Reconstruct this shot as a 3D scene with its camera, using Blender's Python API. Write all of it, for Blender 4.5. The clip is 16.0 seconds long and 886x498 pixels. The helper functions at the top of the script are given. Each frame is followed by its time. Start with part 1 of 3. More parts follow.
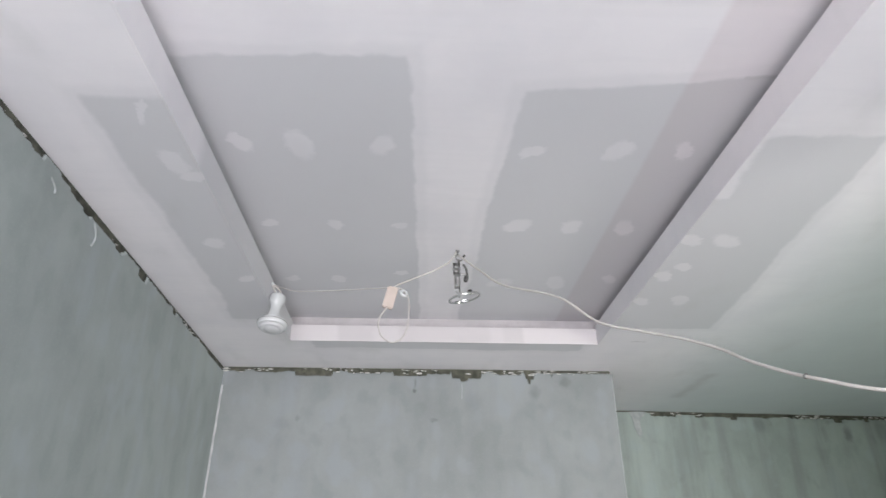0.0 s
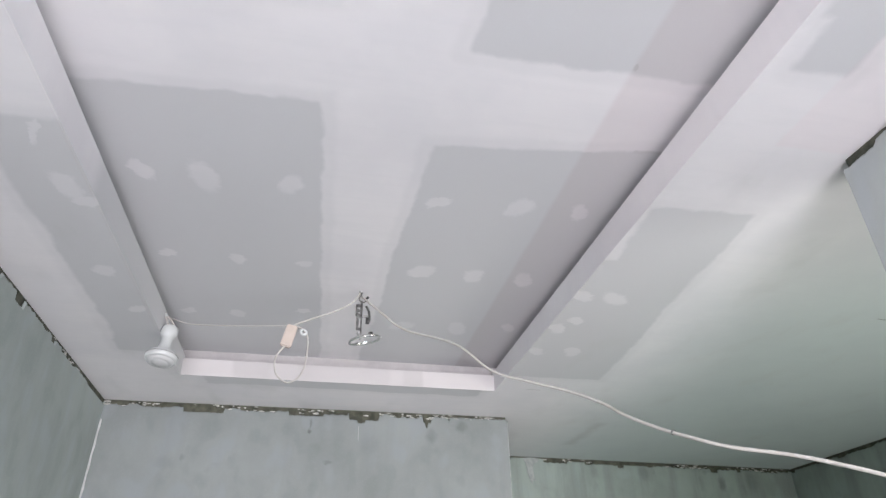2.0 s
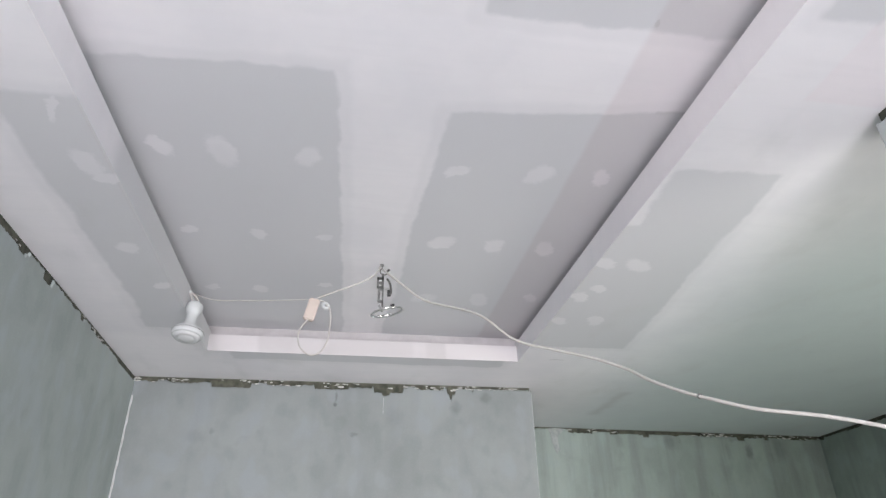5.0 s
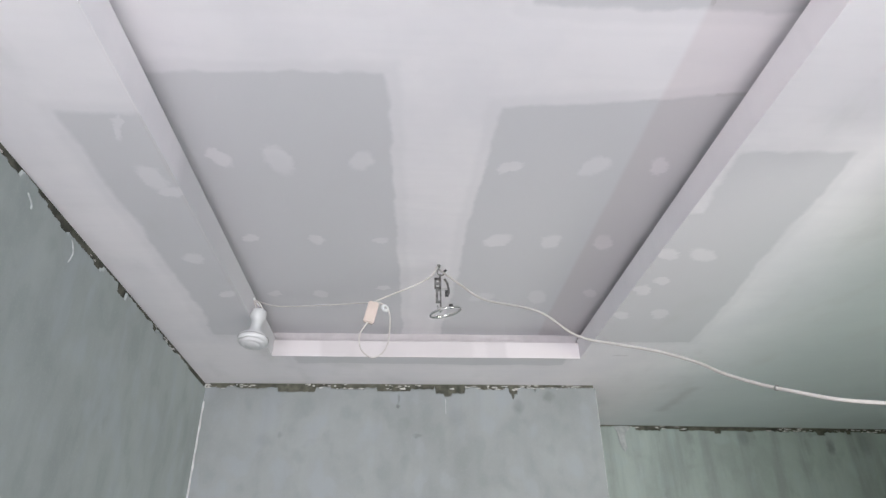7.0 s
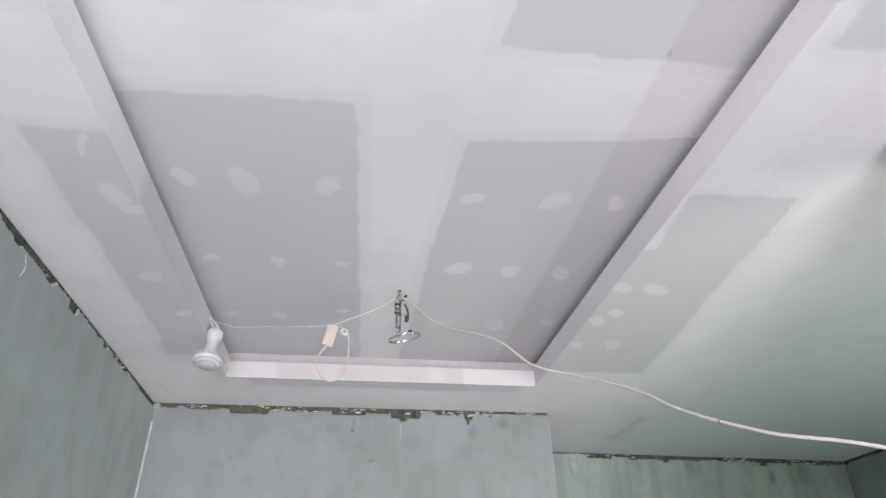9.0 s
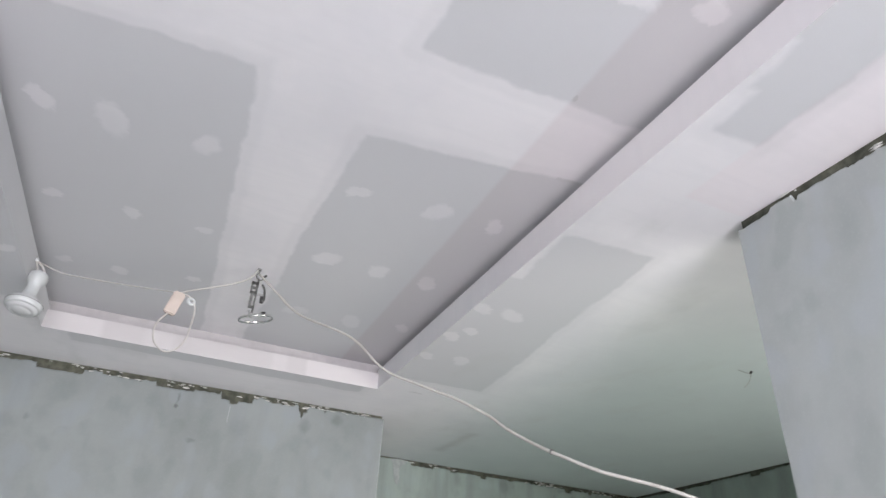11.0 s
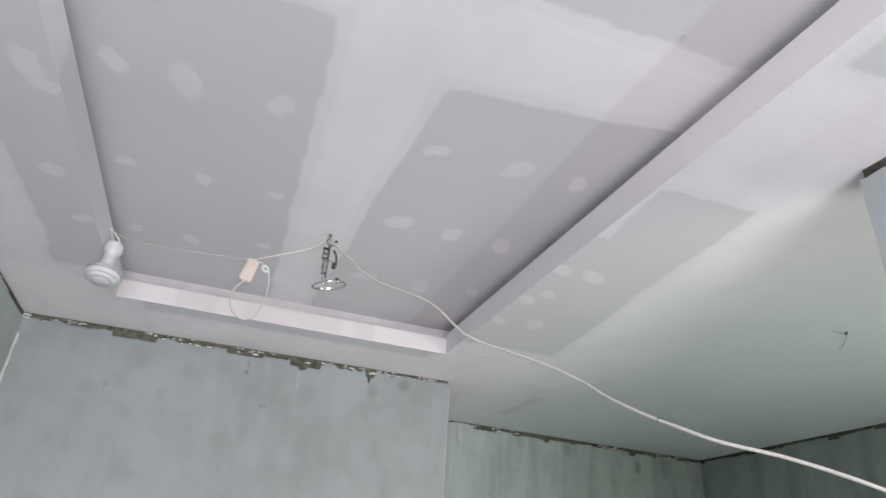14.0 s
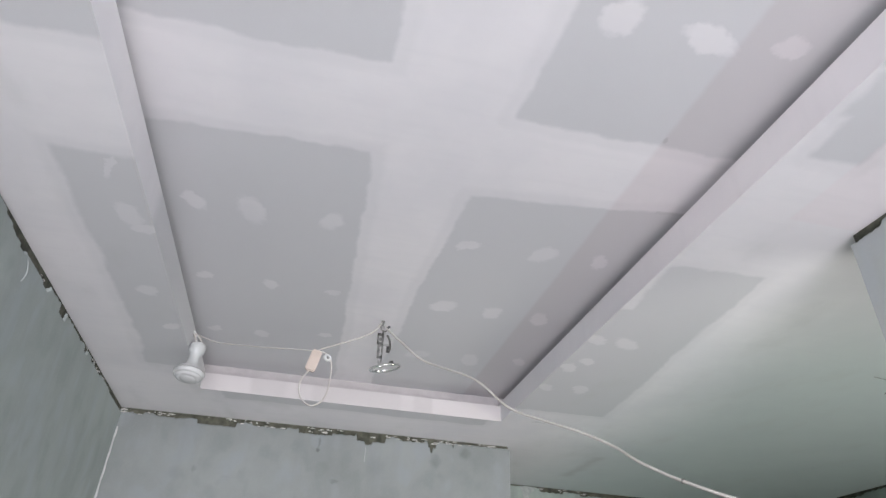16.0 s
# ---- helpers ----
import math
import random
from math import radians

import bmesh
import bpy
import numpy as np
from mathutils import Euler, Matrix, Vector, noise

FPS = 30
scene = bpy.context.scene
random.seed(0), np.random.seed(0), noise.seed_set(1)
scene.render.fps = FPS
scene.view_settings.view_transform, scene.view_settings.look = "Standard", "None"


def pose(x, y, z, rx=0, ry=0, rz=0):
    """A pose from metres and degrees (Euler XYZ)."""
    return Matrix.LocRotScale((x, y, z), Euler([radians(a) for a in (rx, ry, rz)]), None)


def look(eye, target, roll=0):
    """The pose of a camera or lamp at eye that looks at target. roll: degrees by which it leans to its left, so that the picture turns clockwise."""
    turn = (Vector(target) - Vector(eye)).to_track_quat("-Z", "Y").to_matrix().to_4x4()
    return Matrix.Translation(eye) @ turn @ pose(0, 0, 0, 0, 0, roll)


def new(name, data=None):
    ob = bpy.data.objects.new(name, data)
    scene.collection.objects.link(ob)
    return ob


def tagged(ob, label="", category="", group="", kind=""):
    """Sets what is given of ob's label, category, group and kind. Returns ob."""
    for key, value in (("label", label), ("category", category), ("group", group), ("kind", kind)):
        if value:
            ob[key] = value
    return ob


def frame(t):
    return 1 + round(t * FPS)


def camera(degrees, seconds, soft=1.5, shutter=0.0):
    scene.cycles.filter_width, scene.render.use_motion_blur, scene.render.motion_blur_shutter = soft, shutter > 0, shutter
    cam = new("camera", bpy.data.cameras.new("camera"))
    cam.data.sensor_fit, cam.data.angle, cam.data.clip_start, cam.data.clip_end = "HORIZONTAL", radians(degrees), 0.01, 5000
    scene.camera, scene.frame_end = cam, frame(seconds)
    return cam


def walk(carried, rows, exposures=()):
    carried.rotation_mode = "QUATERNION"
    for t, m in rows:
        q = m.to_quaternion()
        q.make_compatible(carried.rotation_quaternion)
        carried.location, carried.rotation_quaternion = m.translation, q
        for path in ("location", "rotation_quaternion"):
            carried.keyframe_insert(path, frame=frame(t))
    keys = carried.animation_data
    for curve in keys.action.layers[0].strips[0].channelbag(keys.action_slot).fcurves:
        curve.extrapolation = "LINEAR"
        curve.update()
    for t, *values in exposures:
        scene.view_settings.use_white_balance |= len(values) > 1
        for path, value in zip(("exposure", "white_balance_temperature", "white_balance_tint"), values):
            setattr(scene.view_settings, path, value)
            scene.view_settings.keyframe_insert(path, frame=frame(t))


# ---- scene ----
cam = camera(70.2, 16.0, soft=1.4, shutter=0.4)
PATH = [
    (0, (0.028, -0.005, 1.708), (0.104, 1.771, 2.626), -0.0),
    (0.5, (0.04, -0.007, 1.7), (0.242, 1.752, 2.631), -1.0),
    (1, (0.044, -0.018, 1.699), (0.348, 1.696, 2.684), -0.9),
    (1.5, (0.053, -0.037, 1.711), (0.396, 1.66, 2.712), -0.5),
    (2, (0.052, -0.045, 1.714), (0.394, 1.641, 2.733), -0.7),
    (2.5, (0.052, -0.036, 1.714), (0.37, 1.655, 2.733), -0.9),
    (3, (0.051, -0.035, 1.713), (0.349, 1.671, 2.714), -0.8),
    (3.5, (0.054, -0.027, 1.716), (0.328, 1.694, 2.696), -0.8),
    (4, (0.054, -0.026, 1.71), (0.342, 1.71, 2.661), -0.9),
    (6.3, (0.065, -0.021, 1.702), (0.283, 1.717, 2.667), -1.1),
    (6.5, (0.065, -0.017, 1.703), (0.244, 1.725, 2.668), -1.0),
    (7, (0.055, -0.014, 1.702), (0.165, 1.737, 2.662), -0.7),
    (7.5, (0.051, -0.024, 1.701), (0.161, 1.71, 2.692), -0.6),
    (8, (0.055, -0.023, 1.708), (0.193, 1.694, 2.724), -0.7),
    (8.5, (0.049, -0.039, 1.703), (0.222, 1.679, 2.712), -0.6),
    (9, (0.044, -0.046, 1.702), (0.28, 1.659, 2.721), -0.8),
    (9.5, (0.043, -0.053, 1.705), (0.384, 1.635, 2.723), -0.5),
    (10, (0.04, -0.04, 1.715), (0.485, 1.622, 2.734), 0.2),
    (10.2, (0.039, -0.044, 1.71), (0.522, 1.614, 2.719), 0.7),
    (12.3, (-0.061, 0.036, 1.741), (0.75, 1.514, 2.816), 6.4),
    (12.5, (-0.072, 0.04, 1.744), (0.692, 1.547, 2.815), 7.5),
    (13, (-0.098, 0.07, 1.748), (0.639, 1.632, 2.758), 5.9),
    (13.5, (-0.099, 0.097, 1.744), (0.557, 1.721, 2.708), 5.0),
    (14, (-0.063, 0.088, 1.742), (0.496, 1.775, 2.659), 4.1),
    (14.5, (-0.062, 0.013, 1.729), (0.336, 1.736, 2.663), 3.2),
    (15, (-0.051, -0.044, 1.72), (0.293, 1.665, 2.7), 2.5),
    (15.5, (-0.058, -0.106, 1.718), (0.267, 1.568, 2.763), 1.9),
    (16, (-0.065, -0.152, 1.718), (0.28, 1.507, 2.782), 2.6),
]
walk(cam, [(t, look(e, g, r)) for t, e, g, r in PATH], [(0, 0.83), (4, 0.85), (7, 0.86), (10, 0.86), (12.3, 0.66), (13.5, 0.67), (14.2, 0.81), (15.2, 0.83), (16, 0.66)])

# ---- world, sun, window light and recess fill ----
world = bpy.data.worlds.new("world")
scene.world = world
world.use_nodes = True
wn = world.node_tree
sky = wn.nodes.new("ShaderNodeTexSky")
sky.sky_type, sky.sun_disc = "NISHITA", False
sky.sun_elevation, sky.sun_rotation = radians(36), radians(195)
wn.links.new(sky.outputs[0], wn.nodes["Background"].inputs[0])
wn.nodes["Background"].inputs[1].default_value = 0.12

sun = new("sun", bpy.data.lights.new("sun", "SUN"))
sun.data.energy, sun.data.angle, sun.data.color = 4.5, radians(0.6), (1.0, 0.95, 0.88)
sun.matrix_world = look((-0.9, -6.0, 4.0), (0.3, -0.6, 0.0))

win = new("window_daylight", bpy.data.lights.new("window_daylight", "AREA"))
win.data.shape, win.data.size, win.data.size_y = "RECTANGLE", 1.5, 1.75
win.data.energy, win.data.color = 112, (0.985, 0.950, 1.025)
win.matrix_world = look((0.10, -2.88, 1.55), (0.10, 0.0, 1.75))

# added lamp with no known source, fills the otherwise too dark recess
recess_fill = new("recess_fill_light", bpy.data.lights.new("recess_fill_light", "AREA"))
recess_fill.data.shape, recess_fill.data.size, recess_fill.data.size_y = "RECTANGLE", 1.6, 1.45
recess_fill.data.energy, recess_fill.data.color = 50, (1.0, 0.985, 0.925)
recess_fill.matrix_world = look((3.27, -0.30, 1.27), (1.8, 1.6, 0.0))

# ---- the room's lines, in metres ----
LX, RX = -0.905, 1.166          # side walls of the passage
FY, FX = 3.002, 0.988           # front wall and its outer corner
RY = 0.885                      # outer corner of the near wall
AY, AX = 3.90, 3.292           # back and side wall of the recess
SY = -1.5                       # wall behind the near partition
BY = -2.9                       # wall with the window, behind
H, HT = 2.60, 2.734             # lower and upper ceiling
TX0, TX1, TY0, TY1 = -0.517, 0.815, -1.35, 2.60   # tray


# ---- materials ----
class Nodes:
    """Short hand for a material's node tree."""

    def __init__(self, name):
        self.mat = bpy.data.materials.new(name)
        self.mat.use_nodes = True
        self.t = self.mat.node_tree
        self.bsdf = self.t.nodes["Principled BSDF"]

    def put(self, socket, v):
        if isinstance(v, bpy.types.NodeSocket):
            self.t.links.new(v, socket)
        elif isinstance(v, tuple) and len(v) == 3 and socket.type == "RGBA":
            socket.default_value = (*v, 1)
        else:
            socket.default_value = v

    def pos(self):
        return self.t.nodes.new("ShaderNodeTexCoord").outputs["Object"]

    def math(self, op, a, b=0.0, clamp=False):
        n = self.t.nodes.new("ShaderNodeMath")
        n.operation, n.use_clamp = op, clamp
        self.put(n.inputs[0], a), self.put(n.inputs[1], b)
        return n.outputs[0]

    def vec(self, op, a, b):
        n = self.t.nodes.new("ShaderNodeVectorMath")
        n.operation = op
        self.put(n.inputs[0], a), self.put(n.inputs[1], b)
        return n.outputs["Value"] if op in ("LENGTH", "DOT_PRODUCT") else n.outputs["Vector"]

    def split(self, v):
        n = self.t.nodes.new("ShaderNodeSeparateXYZ")
        self.put(n.inputs[0], v)
        return n.outputs

    def noise(self, v, scale, detail=3.0, rough=0.5, colour=False, distortion=0.0):
        n = self.t.nodes.new("ShaderNodeTexNoise")
        self.put(n.inputs["Vector"], v)
        n.inputs["Scale"].default_value, n.inputs["Detail"].default_value = scale, detail
        n.inputs["Roughness"].default_value, n.inputs["Distortion"].default_value = rough, distortion
        return n.outputs["Color"] if colour else n.outputs["Fac"]

    def ramp(self, v, a, b, lo=0.0, hi=1.0):
        n = self.t.nodes.new("ShaderNodeMapRange")
        n.interpolation_type = "SMOOTHSTEP"
        for k, q in enumerate((v, a, b, lo, hi)):
            self.put(n.inputs[k], q)
        return n.outputs[0]

    def mix(self, f, a, b, kind="MIX"):
        n = self.t.nodes.new("ShaderNodeMix")
        n.data_type, n.blend_type = "RGBA", kind
        self.put(n.inputs[0], f), self.put(n.inputs[6], a), self.put(n.inputs[7], b)
        return n.outputs[2]

    def band(self, s, a, b, soft):
        """1 where s lies between a and b."""
        return self.math("MULTIPLY", self.ramp(s, a - soft, a + soft), self.ramp(s, b + soft, b - soft))

    def rect(self, xyz, x0, x1, y0, y1, soft=0.012):
        return self.math("MULTIPLY", self.band(xyz[0], x0, x1, soft), self.band(xyz[1], y0, y1, soft))

    def blob(self, v, x, y, long, short, turn=0.0, edge=(1.4, 0.45)):
        """1 inside an ellipse whose long axis is turned by some degrees from x."""
        c, k = math.cos(radians(turn)), math.sin(radians(turn))
        rel = self.vec("SUBTRACT", v, (x, y, 0.0))
        u = self.vec("DOT_PRODUCT", rel, (c / long, k / long, 0.0))
        w = self.vec("DOT_PRODUCT", rel, (-k / short, c / short, 0.0))
        return self.ramp(self.math("ADD", self.math("MULTIPLY", u, u), self.math("MULTIPLY", w, w)), *edge)

    def sheared(self, v, kx, x0, ky, y0):
        """x and y of a place, pushed askew about (x0, y0)."""
        xyz = self.split(v)
        return (self.math("ADD", xyz[0], self.math("MULTIPLY", self.math("SUBTRACT", xyz[1], y0), kx)),
                self.math("ADD", xyz[1], self.math("MULTIPLY", self.math("SUBTRACT", xyz[0], x0), ky)))

    def most(self, masks):
        m = masks[0]
        for k in masks[1:]:
            m = self.math("MAXIMUM", m, k)
        return m

    def bump(self, h, strength, distance):
        n = self.t.nodes.new("ShaderNodeBump")
        n.inputs["Strength"].default_value, n.inputs["Distance"].default_value = strength, distance
        self.put(n.inputs["Height"], h)
        self.put(self.bsdf.inputs["Normal"], n.outputs[0])

    def done(self, colour, rough, metal=0.0):
        self.put(self.bsdf.inputs["Base Color"], colour)
        self.put(self.bsdf.inputs["Roughness"], rough)
        self.bsdf.inputs["Metallic"].default_value = metal
        return self.mat


def wobble(n, p, amount, scale):
    """Position pushed about by noise, for hand-drawn edges."""
    shift = n.vec("SUBTRACT", n.noise(p, scale, 3.0, 0.6, True), (0.5, 0.5, 0.5))
    return n.vec("ADD", p, n.vec("MULTIPLY", shift, (amount, amount, amount)))


PAPER = (0.612, 0.615, 0.634)
PUTTY = (0.80, 0.785, 0.803)


def board_colour(n, p, putty):
    """Grey board paper under skimmed filler, both mottled."""
    grain = n.noise(p, 260.0, 2.0)
    cloud = n.noise(p, 3.2, 4.0, 0.55)
    drag = n.noise(n.vec("MULTIPLY", p, (4.0, 38.0, 4.0)), 1.0, 3.0)
    paper = n.mix(n.math("MULTIPLY", grain, 0.25), PAPER, tuple(c * 0.88 for c in PAPER))
    filler = n.mix(n.ramp(cloud, 0.35, 0.7), PUTTY, (0.745, 0.735, 0.76))
    filler = n.mix(n.math("MULTIPLY", n.ramp(drag, 0.45, 0.75), 0.2), filler, (0.71, 0.705, 0.725))
    colour = n.mix(putty, paper, filler)
    n.bump(n.math("ADD", n.math("MULTIPLY", putty, 0.7), n.math("MULTIPLY", drag, 0.12)), 0.35, 0.002)
    return colour


def skimmed(n, s, rects, soft, inset):
    """Bare areas seen through filler whose rim is thinner than its middle."""
    hard = n.most([n.rect(s, *q, soft) for q in rects])
    rim = n.most([n.rect(s, q[0] - inset, q[1] + inset, q[2] - inset, q[3] + inset, soft * 1.6) for q in rects])
    return n.math("ADD", n.math("MULTIPLY", hard, 0.78), n.math("MULTIPLY", rim, 0.22))


# dabs of filler over the screws: x, y, long and short radius, turn in degrees
SCREW_ROW_SOUTH = ((-0.42, 0.53, 0.045, 0.035, 20), (-0.20, 0.53, 0.050, 0.036, 60), (0.40, 0.535, 0.045, 0.035, 100),
                   (0.593, 0.538, 0.066, 0.030, 15), (0.751, 0.517, 0.034, 0.026, 12), (0.42, 0.10, 0.045, 0.035, 30), (0.60, 0.10, 0.05, 0.036, 60))
SCREW_ROW_1 = ((-0.456, 1.386, 0.044, 0.024, 66), (-0.299, 1.390, 0.068, 0.037, 76), (-0.074, 1.374, 0.048, 0.034, 108),
               (0.331, 1.390, 0.042, 0.024, 160), (0.563, 1.379, 0.046, 0.038, 120), (0.745, 1.374, 0.043, 0.026, 62))
SCREW_ROW_2 = ((-0.466, 1.820, 0.029, 0.024, 130), (-0.250, 1.815, 0.032, 0.027, 100), (-0.036, 1.815, 0.026, 0.022, 10),
               (0.350, 1.805, 0.048, 0.036, 150), (0.532, 1.802, 0.049, 0.034, 82), (0.709, 1.801, 0.054, 0.032, 70))
SCREW_ROW_3 = ((-0.462, 2.252, 0.030, 0.022, 122), (-0.279, 2.252, 0.036, 0.028, 103), (-0.040, 2.19, 0.028, 0.024, 99),
               (0.348, 2.261, 0.057, 0.038, 154), (0.571, 2.255, 0.062, 0.035, 77), (0.772, 2.213, 0.041, 0.027, 66))


def upper_board():
    n = Nodes("filled_plasterboard_upper")
    p = n.pos()
    q = wobble(n, wobble(n, p, 0.048, 5.0), 0.012, 30.0)
    west, east, south = n.sheared(q, -0.025, -0.3, 0.042, 0.0), n.sheared(q, 0.045, 0.28, 0.130, 1.15), n.split(q)
    bare = n.most([skimmed(n, west, ((-0.70, -0.028, 1.058, 3.2),), 0.008, 0.035), skimmed(n, east, ((0.274, 1.0, 1.150, 3.2),), 0.008, 0.035),
                   skimmed(n, south, ((-0.70, -0.004, -1.7, 0.762), (0.302, 1.0, -1.7, 0.845)), 0.008, 0.035)])
    b = wobble(n, wobble(n, p, 0.055, 15.0), 0.018, 60.0)
    b = n.vec("MULTIPLY", b, (1.0, 1.0, 0.0))
    spots = [n.blob(b, *d) for d in (*SCREW_ROW_SOUTH, *SCREW_ROW_1, *SCREW_ROW_2, *SCREW_ROW_3)]
    dots = n.math("MULTIPLY", n.most(spots), n.ramp(n.noise(p, 2.7, 2.0), 0.3, 0.7, 0.40, 0.75))
    putty = n.math("MAXIMUM", n.math("SUBTRACT", 1.0, bare), dots)
    colour = board_colour(n, p, putty)
    # pinkish darker band along the east lip: its shadow, put into the colour
    lip_shadow = n.ramp(n.split(wobble(n, p, 0.012, 8.0))[0], 0.642, 0.662)
    colour = n.mix(lip_shadow, colour, n.mix(1.0, colour, (0.925, 0.890, 0.890), "MULTIPLY"))
    ink = n.vec("MULTIPLY", wobble(n, p, 0.02, 25.0), (1.0, 1.0, 0.0))
    tick = n.blob(ink, 0.655, 0.822, 0.012, 0.006, 90)
    lift = n.math("MULTIPLY", n.rect(n.sheared(q, 0.0, 0.28, 0.130, 1.15), 0.78, 0.98, 1.147, 1.155, 0.005), 0.5)
    colour = n.mix(n.math("MULTIPLY", n.math("MAXIMUM", n.math("MULTIPLY", tick, 0.6), lift), 0.4), colour, (0.22, 0.21, 0.20))
    return n.done(colour, 0.85)


# the same on the lower boards, west and east of the tray
LOWER_DABS = ((-0.571, 1.290, 0.056, 0.030, 76), (-0.543, 1.349, 0.034, 0.024, 0), (-0.581, 1.103, 0.042, 0.011, 110), (-0.593, 1.713, 0.033, 0.026, 147),
              (-0.549, 1.970, 0.036, 0.024, 143), (0.845, 1.636, 0.044, 0.028, 37), (0.949, 1.632, 0.056, 0.036, 31), (0.892, 1.822, 0.033, 0.022, 30),
              (0.850, 1.890, 0.046, 0.030, 61), (0.850, 2.108, 0.038, 0.026, 64), (0.984, 2.090, 0.046, 0.028, 63))


def lower_board():
    n = Nodes("filled_plasterboard_lower")
    p = n.pos()
    q = wobble(n, wobble(n, wobble(n, p, 0.06, 3.2), 0.03, 9.0), 0.010, 40.0)
    s = n.split(q)
    bare = n.math("MAXIMUM", skimmed(n, s, ((-0.688, -0.40, 1.058, 2.36), (0.862, 0.985, -1.6, 0.655), (0.838, 0.985, -1.6, 0.54),
                                            (0.79, 0.985, -1.6, 0.42), (-0.42, 0.76, 2.59, 2.69), (-0.69, -0.50, -1.8, 0.72)), 0.010, 0.03),
                  n.math("MULTIPLY", n.rect(s, 1.45, 3.5, 0.7, 4.0, 0.25), 0.5))
    slant = n.sheared(q, -0.10, 0.9, 0.0, 1.1)
    bare = n.math("MAXIMUM", bare, skimmed(n, slant, ((0.828, 1.098, 1.12, 1.42), (0.60, 1.098, 1.40, 2.39)), 0.010, 0.03))
    b = n.vec("MULTIPLY", wobble(n, wobble(n, p, 0.055, 15.0), 0.018, 60.0), (1.0, 1.0, 0.0))
    spots = [n.blob(b, *d) for d in LOWER_DABS]
    putty = n.math("MAXIMUM", n.math("SUBTRACT", 1.0, bare), n.math("MULTIPLY", n.most(spots), 0.6))
    colour = board_colour(n, p, putty)
    # greenish board towards the recess, with some of its dimmer light painted in
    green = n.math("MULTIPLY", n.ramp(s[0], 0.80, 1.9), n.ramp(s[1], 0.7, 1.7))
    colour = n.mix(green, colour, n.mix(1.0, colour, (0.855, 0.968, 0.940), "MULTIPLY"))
    edge = n.rect(n.split(p), 0.976, 1.3, -2.0, 0.86, 0.006)
    colour = n.mix(edge, colour, n.mix(1.0, colour, (1.0, 0.968, 0.972), "MULTIPLY"))
    fine = n.split(wobble(n, p, 0.06, 11.0))
    scrape = n.math("MULTIPLY", n.rect(fine, 1.475, 1.53, 3.02, 3.5, 0.035), 0.32)
    colour = n.mix(scrape, colour, (0.34, 0.35, 0.34))
    scratch = n.math("MULTIPLY", n.rect(fine, 0.95, 1.02, 2.552, 2.562, 0.006), 0.3)
    colour = n.mix(scratch, colour, (0.3, 0.3, 0.3))
    rub = n.noise(n.vec("MULTIPLY", p, (1.6, 0.8, 1.0)), 4.0, 4.0)
    colour = n.mix(n.math("MULTIPLY", n.ramp(rub, 0.55, 0.8), 0.25), colour, (0.50, 0.52, 0.50))
    return n.done(colour, 0.85)


def lip_board(name, tint):
    n = Nodes(name)
    p = n.pos()
    s = n.split(wobble(n, p, 0.03, 9.0))
    ends = n.math("ADD", n.ramp(s[0], -0.30, -0.33), n.ramp(s[0], 0.48, 0.50))
    spots = n.most([n.band(s[0], -0.16, -0.05, 0.02), n.band(s[0], 0.34, 0.40, 0.015)])
    f = n.math("ADD", ends, n.math("MULTIPLY", spots, 0.6), True)
    colour = n.mix(f, tint, tuple(c * 1.13 for c in tint))
    fine = n.noise(p, 45.0, 4.0)
    colour = n.mix(n.math("MULTIPLY", fine, 0.15), colour, (0.6, 0.58, 0.58))
    n.bump(fine, 0.15, 0.002)
    return n.done(colour, 0.8)


def side_board():
    """The upright sides of the tray: filler over the corner band, bare paper further on, mostly west."""
    n = Nodes("side_lip_board")
    p = n.pos()
    s = n.split(wobble(n, wobble(n, p, 0.08, 4.0), 0.012, 30.0))
    west = n.ramp(s[0], 0.2, 0.1)
    # east kept nearly all filler, its paler colour making up for weaker light
    bare = n.math("MULTIPLY", n.ramp(s[1], n.math("SUBTRACT", 1.5, n.math("MULTIPLY", west, 0.24)), n.math("SUBTRACT", 1.62, n.math("MULTIPLY", west, 0.28))), n.math("ADD", 0.05, n.math("MULTIPLY", west, 0.80)))
    colour = board_colour(n, p, n.math("SUBTRACT", 1.0, bare))
    east = n.math("MULTIPLY", n.math("SUBTRACT", 1.0, west), n.ramp(s[1], 1.75, 1.15))
    colour = n.mix(east, colour, n.mix(1.0, colour, (1.0, 0.965, 0.962), "MULTIPLY"))
    colour = n.mix(n.math("MULTIPLY", west, n.ramp(s[1], 1.2, 1.7)), colour, n.mix(1.0, colour, (0.98, 0.985, 0.98), "MULTIPLY"))
    return n.done(colour, 0.85)


